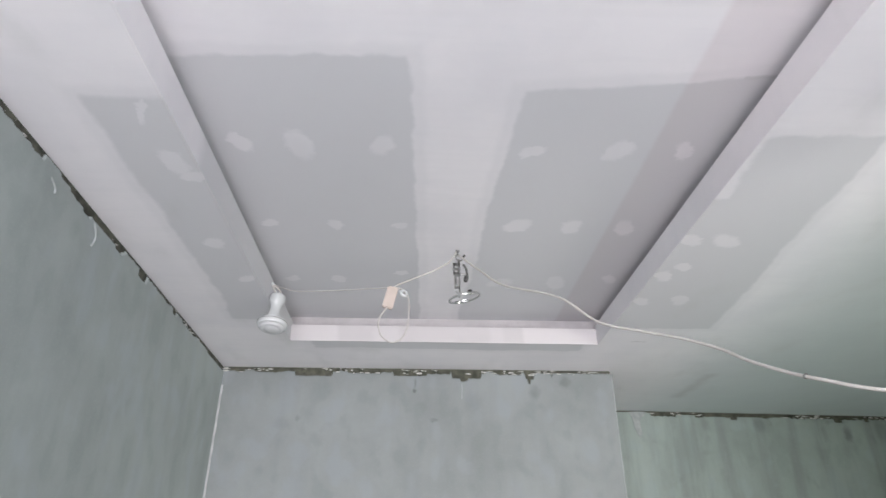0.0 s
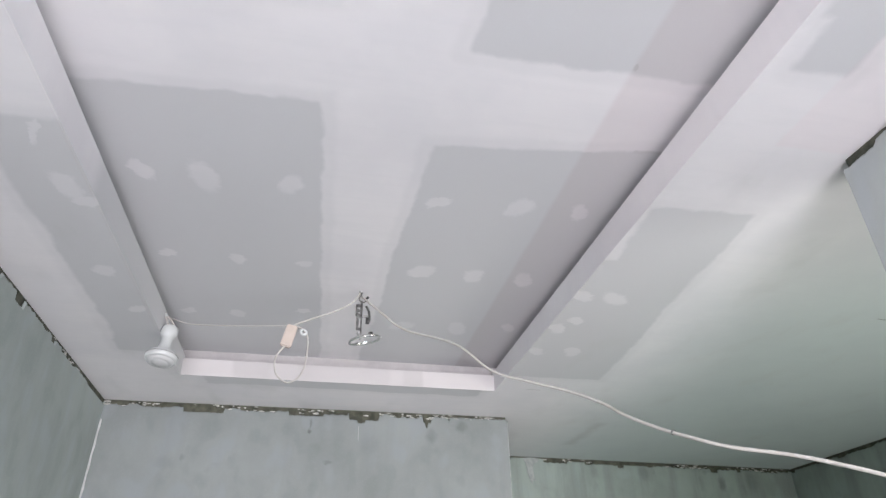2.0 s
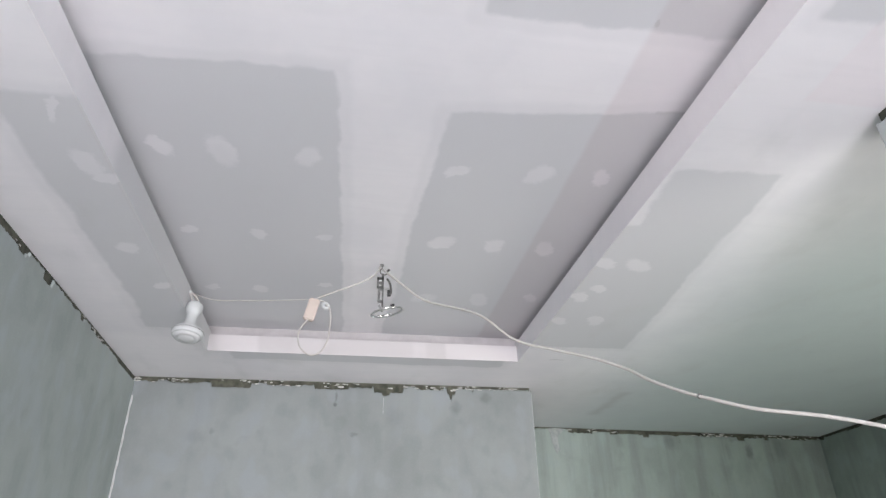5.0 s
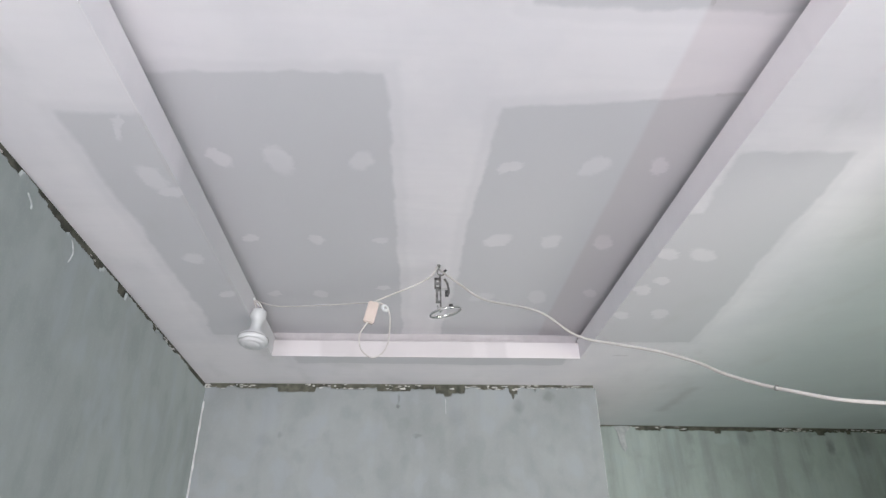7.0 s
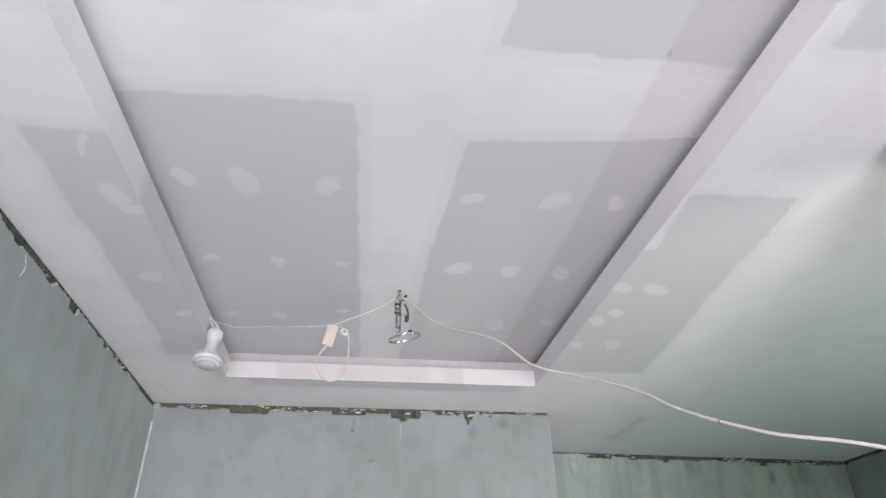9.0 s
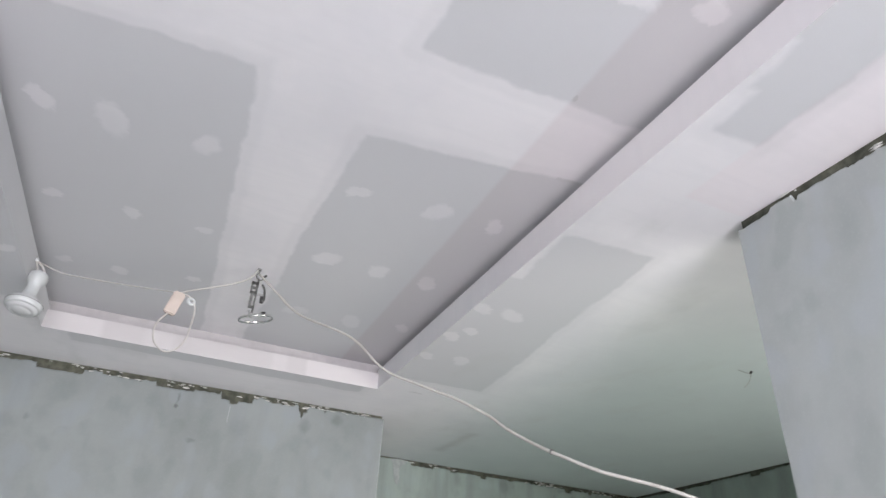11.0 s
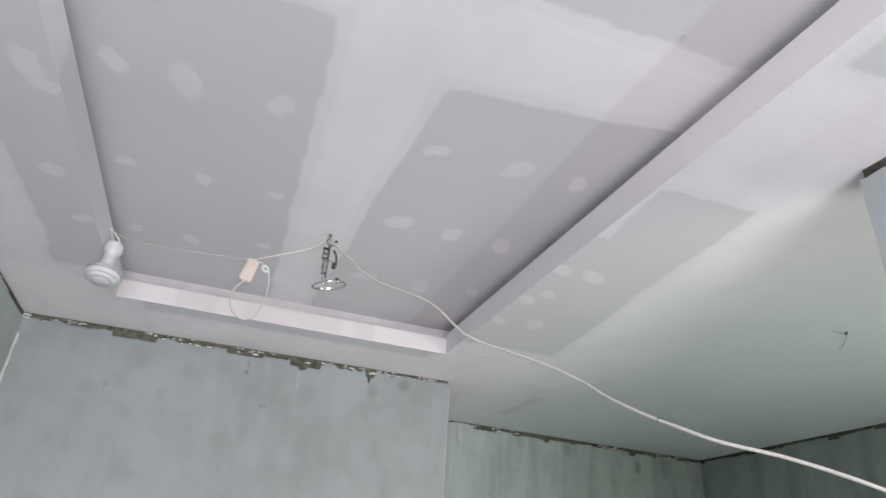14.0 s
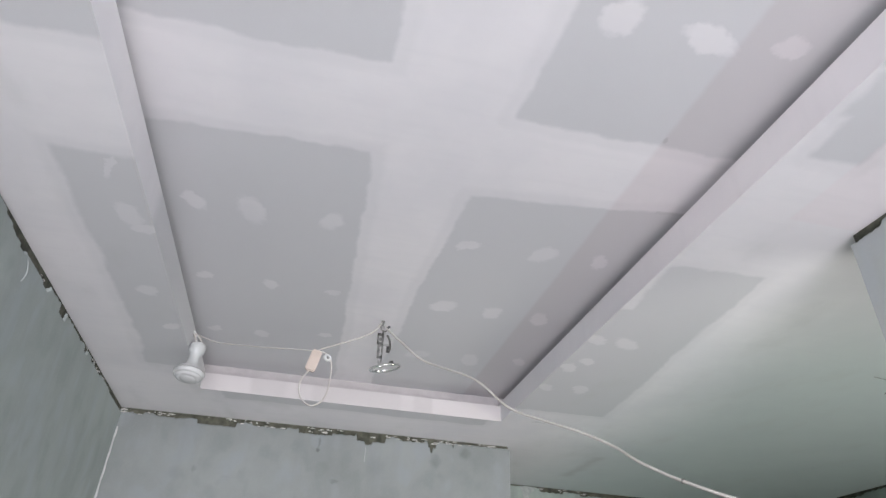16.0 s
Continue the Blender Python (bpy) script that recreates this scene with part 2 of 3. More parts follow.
def wall_plaster(name, base, seed, stain=0.5, marks=()):
    n = Nodes(name)
    p = n.vec("ADD", n.pos(), (seed, seed * 2.3, 0.0))
    cloud = n.noise(p, 2.2, 5.0, 0.6)
    streak = n.noise(n.vec("MULTIPLY", p, (9.0, 9.0, 1.1)), 1.0, 4.0, 0.55)
    blot = n.noise(p, 7.0, 3.0, 0.5, False, 0.6)
    fine = n.noise(p, 120.0, 3.0)
    daub = n.noise(n.vec("MULTIPLY", p, (1.0, 1.0, 0.7)), 11.0, 2.0, 0.4)
    colour = n.mix(n.ramp(cloud, 0.3, 0.72), base, tuple(c * 1.22 for c in base))
    colour = n.mix(n.math("MULTIPLY", n.ramp(daub, 0.5, 0.68), 0.55), colour, (base[0] * 1.18, base[1] * 1.2, base[2] * 1.28))
    colour = n.mix(n.math("MULTIPLY", n.ramp(daub, 0.46, 0.30), 0.35), colour, (base[0] * 0.80, base[1] * 0.84, base[2] * 0.82))
    colour = n.mix(n.math("MULTIPLY", n.ramp(streak, 0.42, 0.72), stain), colour, tuple(c * 0.74 for c in base))
    colour = n.mix(n.math("MULTIPLY", n.ramp(blot, 0.62, 0.80), stain * 0.8), colour, tuple(c * 0.62 for c in base))
    colour = n.mix(n.math("MULTIPLY", n.ramp(fine, 0.5, 0.75), 0.18), colour, tuple(c * 1.3 for c in base))
    w = wobble(n, n.pos(), 0.03, 38.0)
    for x, z, rx, rz, dark in marks:
        d = n.vec("LENGTH", n.vec("MULTIPLY", n.vec("SUBTRACT", w, (x, 0, z)), (1 / rx, 0.0, 1 / rz)), (0, 0, 0))
        colour = n.mix(n.math("MULTIPLY", n.ramp(d, 1.3, 0.3), dark), colour, tuple(c * 0.3 for c in base))
    n.bump(n.math("ADD", n.math("MULTIPLY", streak, 0.6), n.math("MULTIPLY", fine, 0.2)), 0.4, 0.003)
    return n.done(colour, 0.75)


def mottled(name, a, b, scale, rough=0.8, metal=0.0, bump=0.3):
    n = Nodes(name)
    p = n.pos()
    f = n.noise(p, scale, 5.0, 0.6)
    n.bump(n.noise(p, scale * 4, 4.0), bump, 0.003)
    return n.done(n.mix(n.ramp(f, 0.3, 0.7), a, b), rough, metal)


M_UP, M_LOW = upper_board(), lower_board()
M_LIP = lip_board("far_lip_filler", (0.52, 0.50, 0.505))
M_SIDE = side_board()
# lip colour taken darker: part of the step's shade is in this tone
M_STEP_SHADED = mottled("rear_lip_board_shaded", (0.42, 0.40, 0.405), (0.48, 0.46, 0.465), 14.0)
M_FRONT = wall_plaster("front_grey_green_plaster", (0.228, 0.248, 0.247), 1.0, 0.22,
                       ((0.021, 2.53, 0.006, 0.03, 0.4), (0.022, 2.49, 0.010, 0.012, 0.6), (0.115, 2.352, 0.022, 0.012, 0.3), (-0.522, 2.356, 0.012, 0.016, 0.25),
                        (-0.60, 2.33, 0.05, 0.03, 0.1), (0.60, 2.49, 0.03, 0.04, 0.25), (0.75, 2.54, 0.03, 0.03, 0.3), (0.30, 2.44, 0.05, 0.05, 0.12)))
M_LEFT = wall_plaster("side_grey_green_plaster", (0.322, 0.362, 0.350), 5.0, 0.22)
M_RECESS = wall_plaster("recess_grey_green_plaster", (0.285, 0.335, 0.308), 9.0, 0.7,
                        ((2.72, 2.48, 0.03, 0.05, 0.5), (2.95, 2.5, 0.05, 0.08, 0.3), (2.15, 2.53, 0.04, 0.05, 0.3), (1.8, 2.53, 0.03, 0.05, 0.25)))
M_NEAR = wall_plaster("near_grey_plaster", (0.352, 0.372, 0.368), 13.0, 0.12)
M_CORE = mottled("raw_masonry", (0.040, 0.044, 0.033), (0.125, 0.126, 0.097), 22.0, 0.95, 0.0, 0.9)
M_CRUMB = mottled("broken_plaster", (0.42, 0.42, 0.39), (0.72, 0.71, 0.69), 60.0, 0.9)
M_FLOOR = mottled("dusty_concrete", (0.38, 0.365, 0.35), (0.50, 0.48, 0.46), 3.0, 0.9)
M_FILL = mottled("white_filler", (0.46, 0.47, 0.47), (0.58, 0.59, 0.59), 30.0, 0.8)
M_DAB = mottled("thin_filler", (0.29, 0.32, 0.31), (0.40, 0.425, 0.42), 40.0, 0.85)
M_WHITE = mottled("white_plastic", (0.50, 0.525, 0.52), (0.56, 0.575, 0.575), 8.0, 0.35, 0.0, 0.02)
M_LENS = mottled("milky_diffuser", (0.54, 0.555, 0.56), (0.60, 0.605, 0.61), 8.0, 0.25, 0.0, 0.02)
M_CABLE = mottled("white_cable_sheath", (0.43, 0.412, 0.385), (0.49, 0.472, 0.445), 30.0, 0.45, 0.0, 0.1)
M_BEIGE = mottled("beige_plastic", (0.43, 0.365, 0.315), (0.48, 0.41, 0.36), 20.0, 0.5, 0.0, 0.05)
M_CHROME = mottled("chrome", (0.72, 0.72, 0.71), (0.80, 0.80, 0.79), 12.0, 0.12, 1.0, 0.02)
M_STEEL = mottled("dull_steel", (0.16, 0.16, 0.155), (0.30, 0.30, 0.29), 40.0, 0.35, 1.0, 0.1)
M_BLACK = mottled("black_rubber", (0.02, 0.02, 0.02), (0.04, 0.04, 0.04), 40.0, 0.6)


# ---- mesh helpers ----
def mesh_of(name, bm, mats):
    me = bpy.data.meshes.new(name)
    bm.to_mesh(me)
    bm.free()
    for m in mats if isinstance(mats, (list, tuple)) else [mats]:
        me.materials.append(m)
    return me


def part(name, bm, mats, parent=None, label="", smooth=False):
    """Links a bmesh as one object, under a thing or a part where one is given."""
    me = mesh_of(name, bm, mats)
    if smooth:
        me.polygons.foreach_set("use_smooth", [True] * len(me.polygons))
    ob = new(name, me)
    ob.parent = parent
    return tagged(ob, label)


def structure(ob, label, category):
    return tagged(ob, label, category, kind="structure")


def add_box(bm, lo, hi, slot=0):
    v = [bm.verts.new((x, y, z)) for x in (lo[0], hi[0]) for y in (lo[1], hi[1]) for z in (lo[2], hi[2])]
    for f in ((0, 1, 3, 2), (4, 6, 7, 5), (0, 4, 5, 1), (2, 3, 7, 6), (0, 2, 6, 4), (1, 5, 7, 3)):
        bm.faces.new([v[k] for k in f]).material_index = slot


def box(lo, hi):
    bm = bmesh.new()
    add_box(bm, lo, hi)
    return bm


def lathe(profile, steps=32, closed=False):
    """Turns (radius, height) pairs about z."""
    bm = bmesh.new()
    rings = []
    for r, z in profile:
        if r < 1e-6:
            rings.append([bm.verts.new((0, 0, z))])
        else:
            rings.append([bm.verts.new((r * math.cos(2 * math.pi * k / steps), r * math.sin(2 * math.pi * k / steps), z)) for k in range(steps)])
    if closed:
        rings.append(rings[0])
    for a, b in zip(rings, rings[1:]):
        for k in range(steps):
            j = (k + 1) % steps
            q = [a[k % len(a)], a[j % len(a)], b[j % len(b)], b[k % len(b)]]
            q = list(dict.fromkeys(q))
            if len(q) > 2:
                bm.faces.new(q)
    bmesh.ops.recalc_face_normals(bm, faces=bm.faces)
    return bm


def smooth_line(points, n=12):
    """A Catmull-Rom line through the points."""
    pts = [Vector(p) for p in points]
    pts = [2 * pts[0] - pts[1], *pts, 2 * pts[-1] - pts[-2]]
    out = []
    for k in range(1, len(pts) - 2):
        a, b, c, d = pts[k - 1:k + 3]
        for i in range(n):
            t = i / n
            out.append(0.5 * (2 * b + (c - a) * t + (2 * a - 5 * b + 4 * c - d) * t * t + (3 * b - a - 3 * c + d) * t ** 3))
    out.append(pts[-2])
    return out


def tube(points, radius, sides=10, n=12, spline=True):
    line = smooth_line(points, n) if spline else [Vector(p) for p in points]
    bm = bmesh.new()
    rings, side = [], Vector((0.3, 0.2, 0.93))
    for k, p in enumerate(line):
        way = (line[min(k + 1, len(line) - 1)] - line[max(k - 1, 0)]).normalized()
        u = (side - way * side.dot(way)).normalized()
        side, w = u, way.cross(u)
        rings.append([bm.verts.new(p + radius * (math.cos(2 * math.pi * i / sides) * u + math.sin(2 * math.pi * i / sides) * w)) for i in range(sides)])
    for a, b in zip(rings, rings[1:]):
        for i in range(sides):
            j = (i + 1) % sides
            bm.faces.new((a[i], a[j], b[j], b[i]))
    bm.faces.new(rings[0][::-1]), bm.faces.new(rings[-1])
    bmesh.ops.recalc_face_normals(bm, faces=bm.faces)
    return bm


def join(*bms):
    """One bmesh out of several."""
    out = bmesh.new()
    for b in bms:
        me = bpy.data.meshes.new("piece")
        b.to_mesh(me)
        b.free()
        out.from_mesh(me)
        bpy.data.meshes.remove(me)
    return out


# ---- floor and walls ----
floor = structure(part("floor", box((LX - 0.2, BY - 0.2, -0.1), (AX + 0.2, AY + 0.2, 0.0)), M_FLOOR), "bare dusty grey concrete floor", "floor")


def coat_top(length, seed, base, notches):
    """Heights by which a plaster coat stops short of the ceiling: steps, chips and chosen broken notches."""
    rnd = random.Random(seed)
    step = 0.006
    n = max(2, int(length / step))
    out = [base] * (n + 1)
    u = 0.0
    while u < length:
        w, d = rnd.uniform(0.03, 0.20), rnd.choice((-0.007, -0.004, -0.002, 0.0, 0.003, 0.006))
        for k in range(n + 1):
            if u <= k * length / n < u + w:
                out[k] += d + 0.002 * math.sin(k * 0.9)
        u += w
    for a, b, d in notches:
        for k in range(n + 1):
            x = k * length / n
            if a <= x <= b:
                out[k] = d + rnd.uniform(-0.0016, 0.0016)
    return [max(0.004, o + rnd.uniform(-0.0011, 0.0011)) for o in out]


def plaster_coat(parent, a, b, normal, mat, seed, base=0.022, notches=(), thick=0.011, label=""):
    """A plaster skin from a to b (plan points) with a ragged upper edge."""
    a, b, nrm = Vector(a), Vector(b), Vector(normal)
    length = (b - a).length
    tops = coat_top(length, seed, base, notches)
    bm = bmesh.new()
    n = len(tops) - 1
    cols = []
    for k, d in enumerate(tops):
        p = a + (b - a) * (k / n)
        back, front = p - nrm * 0.002, p + nrm * thick
        cols.append([bm.verts.new((front.x, front.y, 0)), bm.verts.new((front.x, front.y, H - d - 0.006)),
                     bm.verts.new((front.x - nrm.x * 0.004, front.y - nrm.y * 0.004, H - d)), bm.verts.new((back.x, back.y, H - d + 0.002))])
    for p, q in zip(cols, cols[1:]):
        for k in range(3):
            bm.faces.new((p[k], q[k], q[k + 1], p[k + 1]))
    bm.faces.new(cols[0]), bm.faces.new(cols[-1])
    bmesh.ops.recalc_face_normals(bm, faces=bm.faces)
    return part("plaster_coat", bm, mat, parent, label)


def crumbs(parent, a, b, normal, seed, count):
    """Loose chips of plaster left in the gap under the ceiling."""
    rnd = random.Random(seed)
    a, b, nrm = Vector(a), Vector(b), Vector(normal)
    bm = bmesh.new()
    way = (b - a).normalized()
    heads = [rnd.random() for _ in range(max(3, count // 6))]
    for _ in range(count):
        u = min(0.99, max(0.01, rnd.choice(heads) + rnd.gauss(0, 0.03)))
        p = a + (b - a) * u + nrm * rnd.uniform(0.0, 0.008)
        c = Vector((p.x, p.y, H - rnd.uniform(0.004, 0.026)))
        w, h, d = rnd.uniform(0.004, 0.020), rnd.uniform(0.0015, 0.0045), rnd.uniform(0.003, 0.006)
        v = []
        for i in range(5):
            t = 2 * math.pi * i / 5 + rnd.uniform(-0.4, 0.4)
            v.append(c + Vector((way.x, way.y, 0)) * w * math.cos(t) + Vector((0, 0, 1)) * h * math.sin(t))
        top = bm.verts.new(c + Vector((nrm.x, nrm.y, 0)) * d)
        ring = [bm.verts.new(q) for q in v]
        for i in range(5):
            bm.faces.new((ring[i], ring[(i + 1) % 5], top))
    ob = part("plaster_crumbs", bm, M_CRUMB, parent, "broken whitish chips of plaster")
    return tagged(ob, kind="stuff")


def wall_core(name, a, b, normal, thick, label):
    """A masonry wall whose face runs from a to b in plan."""
    bm = bmesh.new()
    a, b, nrm = Vector(a), Vector(b), Vector(normal)
    plan = [a, b, b - nrm * thick, a - nrm * thick]
    low = [bm.verts.new((p.x, p.y, 0)) for p in plan]
    high = [bm.verts.new((p.x, p.y, H + 0.3)) for p in plan]
    bm.faces.new(low), bm.faces.new(high)
    for k in range(4):
        bm.faces.new((low[k], low[(k + 1) % 4], high[(k + 1) % 4], high[k]))
    bmesh.ops.recalc_face_normals(bm, faces=bm.faces)
    return structure(part(name, bm, M_CORE), label, "wall")


# west wall, a little out of square
W0, W1 = (LX + (FY + 0.3 - BY) * 0.0235 - 0.007, BY), (LX - 0.007, FY + 0.3)
wall_left = wall_core("wall_west", W0, W1, (1, 0), 0.2, "grey-green plastered side wall with ragged upper edge")
plaster_coat(wall_left, W0, W1, (1, 0), M_LEFT, 3, 0.018,
             ((4.16, 4.235, 0.006), (4.235, 4.29, 0.016), (4.33, 4.64, 0.026), (4.37, 4.42, 0.034), (4.585, 4.64, 0.034), (4.66, 4.72, 0.012), (4.77, 4.85, 0.036), (4.95, 5.02, 0.014),
              (5.12, 5.17, 0.028), (5.30, 5.42, 0.024), (5.6, 5.9, 0.024)), 0.008)
crumbs(wall_left, (LX + 0.04, 0.8), (LX, FY), (1, 0), 31, 60)

wall_front = wall_core("wall_north", (LX - 0.1, FY), (FX - 0.008, FY), (0, -1), 1.1, "grey-green plastered end wall with broken upper edge")
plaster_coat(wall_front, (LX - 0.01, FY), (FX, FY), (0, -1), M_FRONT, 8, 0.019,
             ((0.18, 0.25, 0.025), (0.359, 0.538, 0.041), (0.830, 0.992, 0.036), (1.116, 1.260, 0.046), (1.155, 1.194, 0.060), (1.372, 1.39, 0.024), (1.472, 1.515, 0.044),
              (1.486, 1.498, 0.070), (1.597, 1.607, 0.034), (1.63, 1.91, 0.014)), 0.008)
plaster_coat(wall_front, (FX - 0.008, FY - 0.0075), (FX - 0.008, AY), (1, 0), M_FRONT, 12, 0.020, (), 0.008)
crumbs(wall_front, (LX, FY), (FX - 0.05, FY), (0, -1), 32, 90)

R0, R1 = (FX - 0.3, 3.798), (AX + 0.15, 3.946)
wall_recess = wall_core("wall_north_recess", R0, R1, (0, -1), 0.25, "dark grey-green plastered back wall of the recess")
plaster_coat(wall_recess, R0, R1, (0, -1), M_RECESS, 17, 0.024,
             ((0.56, 0.78, 0.009), (0.94, 1.06, 0.019), (1.06, 1.11, 0.032), (1.16, 1.26, 0.026), (1.29, 1.33, 0.043), (1.33, 1.50, 0.025), (1.97, 2.02, 0.045), (2.17, 2.20, 0.038)), 0.008)
crumbs(wall_recess, (FX + 0.1, 3.822), (AX, 3.937), (0, -1), 33, 60)

E0, E1 = (AX - 0.117, 0.75), (AX + 0.004, AY + 0.1)      # a little out of square too
EN = Vector((-1.0, 0.038)).normalized()
wall_side = wall_core("wall_east", E0, E1, tuple(EN), 0.2, "dark grey-green plastered side wall of the recess")
plaster_coat(wall_side, E0, E1, tuple(EN), M_RECESS, 21, 0.022, ((2.0, 2.08, 0.034), (2.65, 2.72, 0.03)), 0.008)

wall_near = wall_core("wall_east_near", (RX, BY), (RX, RY - 0.008), (-1, 0), 0.13, "smooth grey plastered wall ending in an outer corner")
plaster_coat(wall_near, (RX, BY), (RX, RY), (-1, 0), M_NEAR, 26, 0.024, ((3.30, 3.50, 0.027), (3.50, 3.62, 0.022), (3.63, 3.69, 0.012), (3.70, 3.80, 0.023)), 0.008)
# unseen end and rear coats, added to throw light back into the recess
plaster_coat(wall_near, (RX + 0.001, RY - 0.008), (RX + 0.129, RY - 0.008), (0, 1), M_NEAR, 27, 0.012, (), 0.005)
plaster_coat(wall_near, (RX + 0.13, BY), (RX + 0.13, RY - 0.002), (1, 0), M_NEAR, 28, 0.016, (), 0.008)
crumbs(wall_near, (RX, 0.0), (RX, RY), (-1, 0), 34, 12)

# unseen plain walls closing the recess behind the near partition, east opening added for the fill
structure(part("wall_south_recess", box((RX + 0.139, SY - 0.2, 0), (AX + 0.08, SY, H + 0.3)), M_RECESS), "unseen grey-green plastered wall behind the partition", "wall")
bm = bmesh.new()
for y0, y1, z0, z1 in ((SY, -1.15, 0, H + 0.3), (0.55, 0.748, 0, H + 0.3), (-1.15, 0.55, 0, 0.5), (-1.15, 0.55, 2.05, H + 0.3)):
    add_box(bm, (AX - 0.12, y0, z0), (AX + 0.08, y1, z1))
structure(part("wall_east_unseen", bm, M_RECESS), "unseen grey-green plastered wall with an opening added for the fill lamp", "wall")

# window wall behind, with an opening
bm = bmesh.new()
WX0, WX1, WZ0, WZ1 = -0.70, 0.90, 0.65, 2.45
add_box(bm, (LX, BY - 0.25, 0), (WX0, BY, H + 0.3))
add_box(bm, (WX1, BY - 0.25, 0), (RX, BY, H + 0.3))
add_box(bm, (WX0, BY - 0.25, 0), (WX1, BY, WZ0))
add_box(bm, (WX0, BY - 0.25, WZ1), (WX1, BY, H + 0.3))
structure(part("wall_south", bm, M_NEAR), "grey plastered wall with a window opening", "wall")

# ---- ceilings ----
bm = bmesh.new()
X0, X1, Y0, Y1 = LX - 0.1, AX + 0.1, BY - 0.1, AY + 0.1
top = HT - 0.008


def slab(bm, lo, hi, side_slots):
    """A ceiling slab: the underside in slot 0, each given side (x0, x1, y0, y1) in its own slot."""
    add_box(bm, lo, hi)
    bm.faces.ensure_lookup_table()
    for f, s in zip(bm.faces[-6:], (side_slots[0], side_slots[1], side_slots[2], side_slots[3], 0, 0)):
        f.material_index = s


LIP, HOLLOW, SKIN = H + 0.090, 0.048, 0.0125     # lip height, depth of the step behind it, board thickness
LIPN = H + 0.071                                # the far lip stands lower
# west and east: a thin shelf with an upright lip, hollow behind it
slab(bm, (X0, Y0, H), (TX0, Y1, H + SKIN), (0, 2, 0, 0))
slab(bm, (TX0 - SKIN, TY0, H + SKIN), (TX0, TY1 + 0.022, LIP), (0, 2, 0, 0))
slab(bm, (X0, Y0, H + SKIN), (TX0 - HOLLOW, Y1, HT - 0.001), (0, 0, 0, 0))
slab(bm, (TX1, Y0, H), (X1, Y1, H + SKIN), (2, 0, 0, 0))
slab(bm, (TX1, TY0, H + SKIN), (TX1 + SKIN, TY1 + 0.022, LIP), (2, 0, 0, 0))
slab(bm, (TX1 + HOLLOW, Y0, H + SKIN), (X1, Y1, HT - 0.001), (0, 0, 0, 0))
# north: a lip with a step behind it; south: a plain side
slab(bm, (TX0, TY1, H), (TX1, Y1, LIPN), (0, 0, 1, 0))
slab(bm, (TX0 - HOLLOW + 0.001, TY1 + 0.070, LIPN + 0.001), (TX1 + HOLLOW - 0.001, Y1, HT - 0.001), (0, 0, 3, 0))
slab(bm, (TX0, Y0, H), (TX1, TY0, top), (0, 0, 0, 2))
structure(part("ceiling_lower", bm, [M_LOW, M_LIP, M_SIDE, M_STEP_SHADED]), "dropped plasterboard ceiling with skimmed joints", "ceiling")
structure(part("ceiling_upper", box((X0, Y0, HT), (X1, Y1, HT + 0.15)), M_UP), "raised grey plasterboard tray with white filler bands", "ceiling")

# ---- small marks of filler on the walls ----
def smear(name, outline, depth, mat, parent, label):
    """A thin raised dab of filler with the given outline, on the plane whose normal is -y."""
    bm = bmesh.new()
    y = outline[0][1]
    mid = sum((Vector(p) for p in outline), Vector()) / len(outline)
    line = smooth_line([*outline, outline[0]], 5)[:-1]
    rim = [bm.verts.new(p) for p in line]
    inner = [bm.verts.new(mid + (p - mid) * 0.8 - Vector((0, depth, 0))) for p in line]
    n = len(rim)
    for k in range(n):
        bm.faces.new((rim[k], rim[(k + 1) % n], inner[(k + 1) % n], inner[k]))
    bm.faces.new(inner)
    bmesh.ops.recalc_face_normals(bm, faces=bm.faces)
    return part(name, bm, mat, parent, label)


yb = 3.819
smear("filler_dab", ((1.325, yb, 2.590), (1.375, yb, 2.594), (1.432, yb, 2.588), (1.405, yb, 2.566), (1.388, yb, 2.53), (1.392, yb, 2.48), (1.398, yb, 2.452), (1.386, yb, 2.458), (1.378, yb, 2.436), (1.364, yb, 2.456), (1.350, yb, 2.50), (1.344, yb, 2.55)),
      0.0015, M_DAB, wall_recess, "dribble of white filler")
part("corner_bead", tube([(LX + 0.011 + 0.0015 * math.sin(2.1 * k), FY - 0.010, 2.508 - 0.03 * k) for k in range(22)], 0.0048, 6, 2), M_FILL, wall_front, "thin line of white filler in the corner")
part("hairline_filler", box((0.247, FY - 0.0095, 2.455), (0.2485, FY - 0.0078, 2.525)), M_FILL, wall_front, "fine white filler line")

part("edge_bead", tube([(FX - 0.0015, FY - 0.0072, 0.25 * k) for k in range(10)] + [(FX - 0.0015, FY - 0.0072, 2.565)], 0.0022, 6, 1), M_DAB, wall_front, "pale metal corner bead")
part("filler_drip", tube([(-0.866, 1.52, 2.572), (-0.8625, 1.545, 2.556), (-0.8625, 1.562, 2.535), (-0.8625, 1.56, 2.515), (-0.8625, 1.552, 2.500)], 0.0028, 6, 5), M_DAB, wall_left, "thin drip of dried filler")
part("filler_drip", tube([(-0.858, 1.30, 2.556), (-0.8565, 1.325, 2.540), (-0.8565, 1.33, 2.528)], 0.0030, 6, 5), M_DAB, wall_left, "thin drip of dried filler")

# ---- lamps and wires hung in the tray ----
HOOK = Vector((0.165, 1.99, HT))


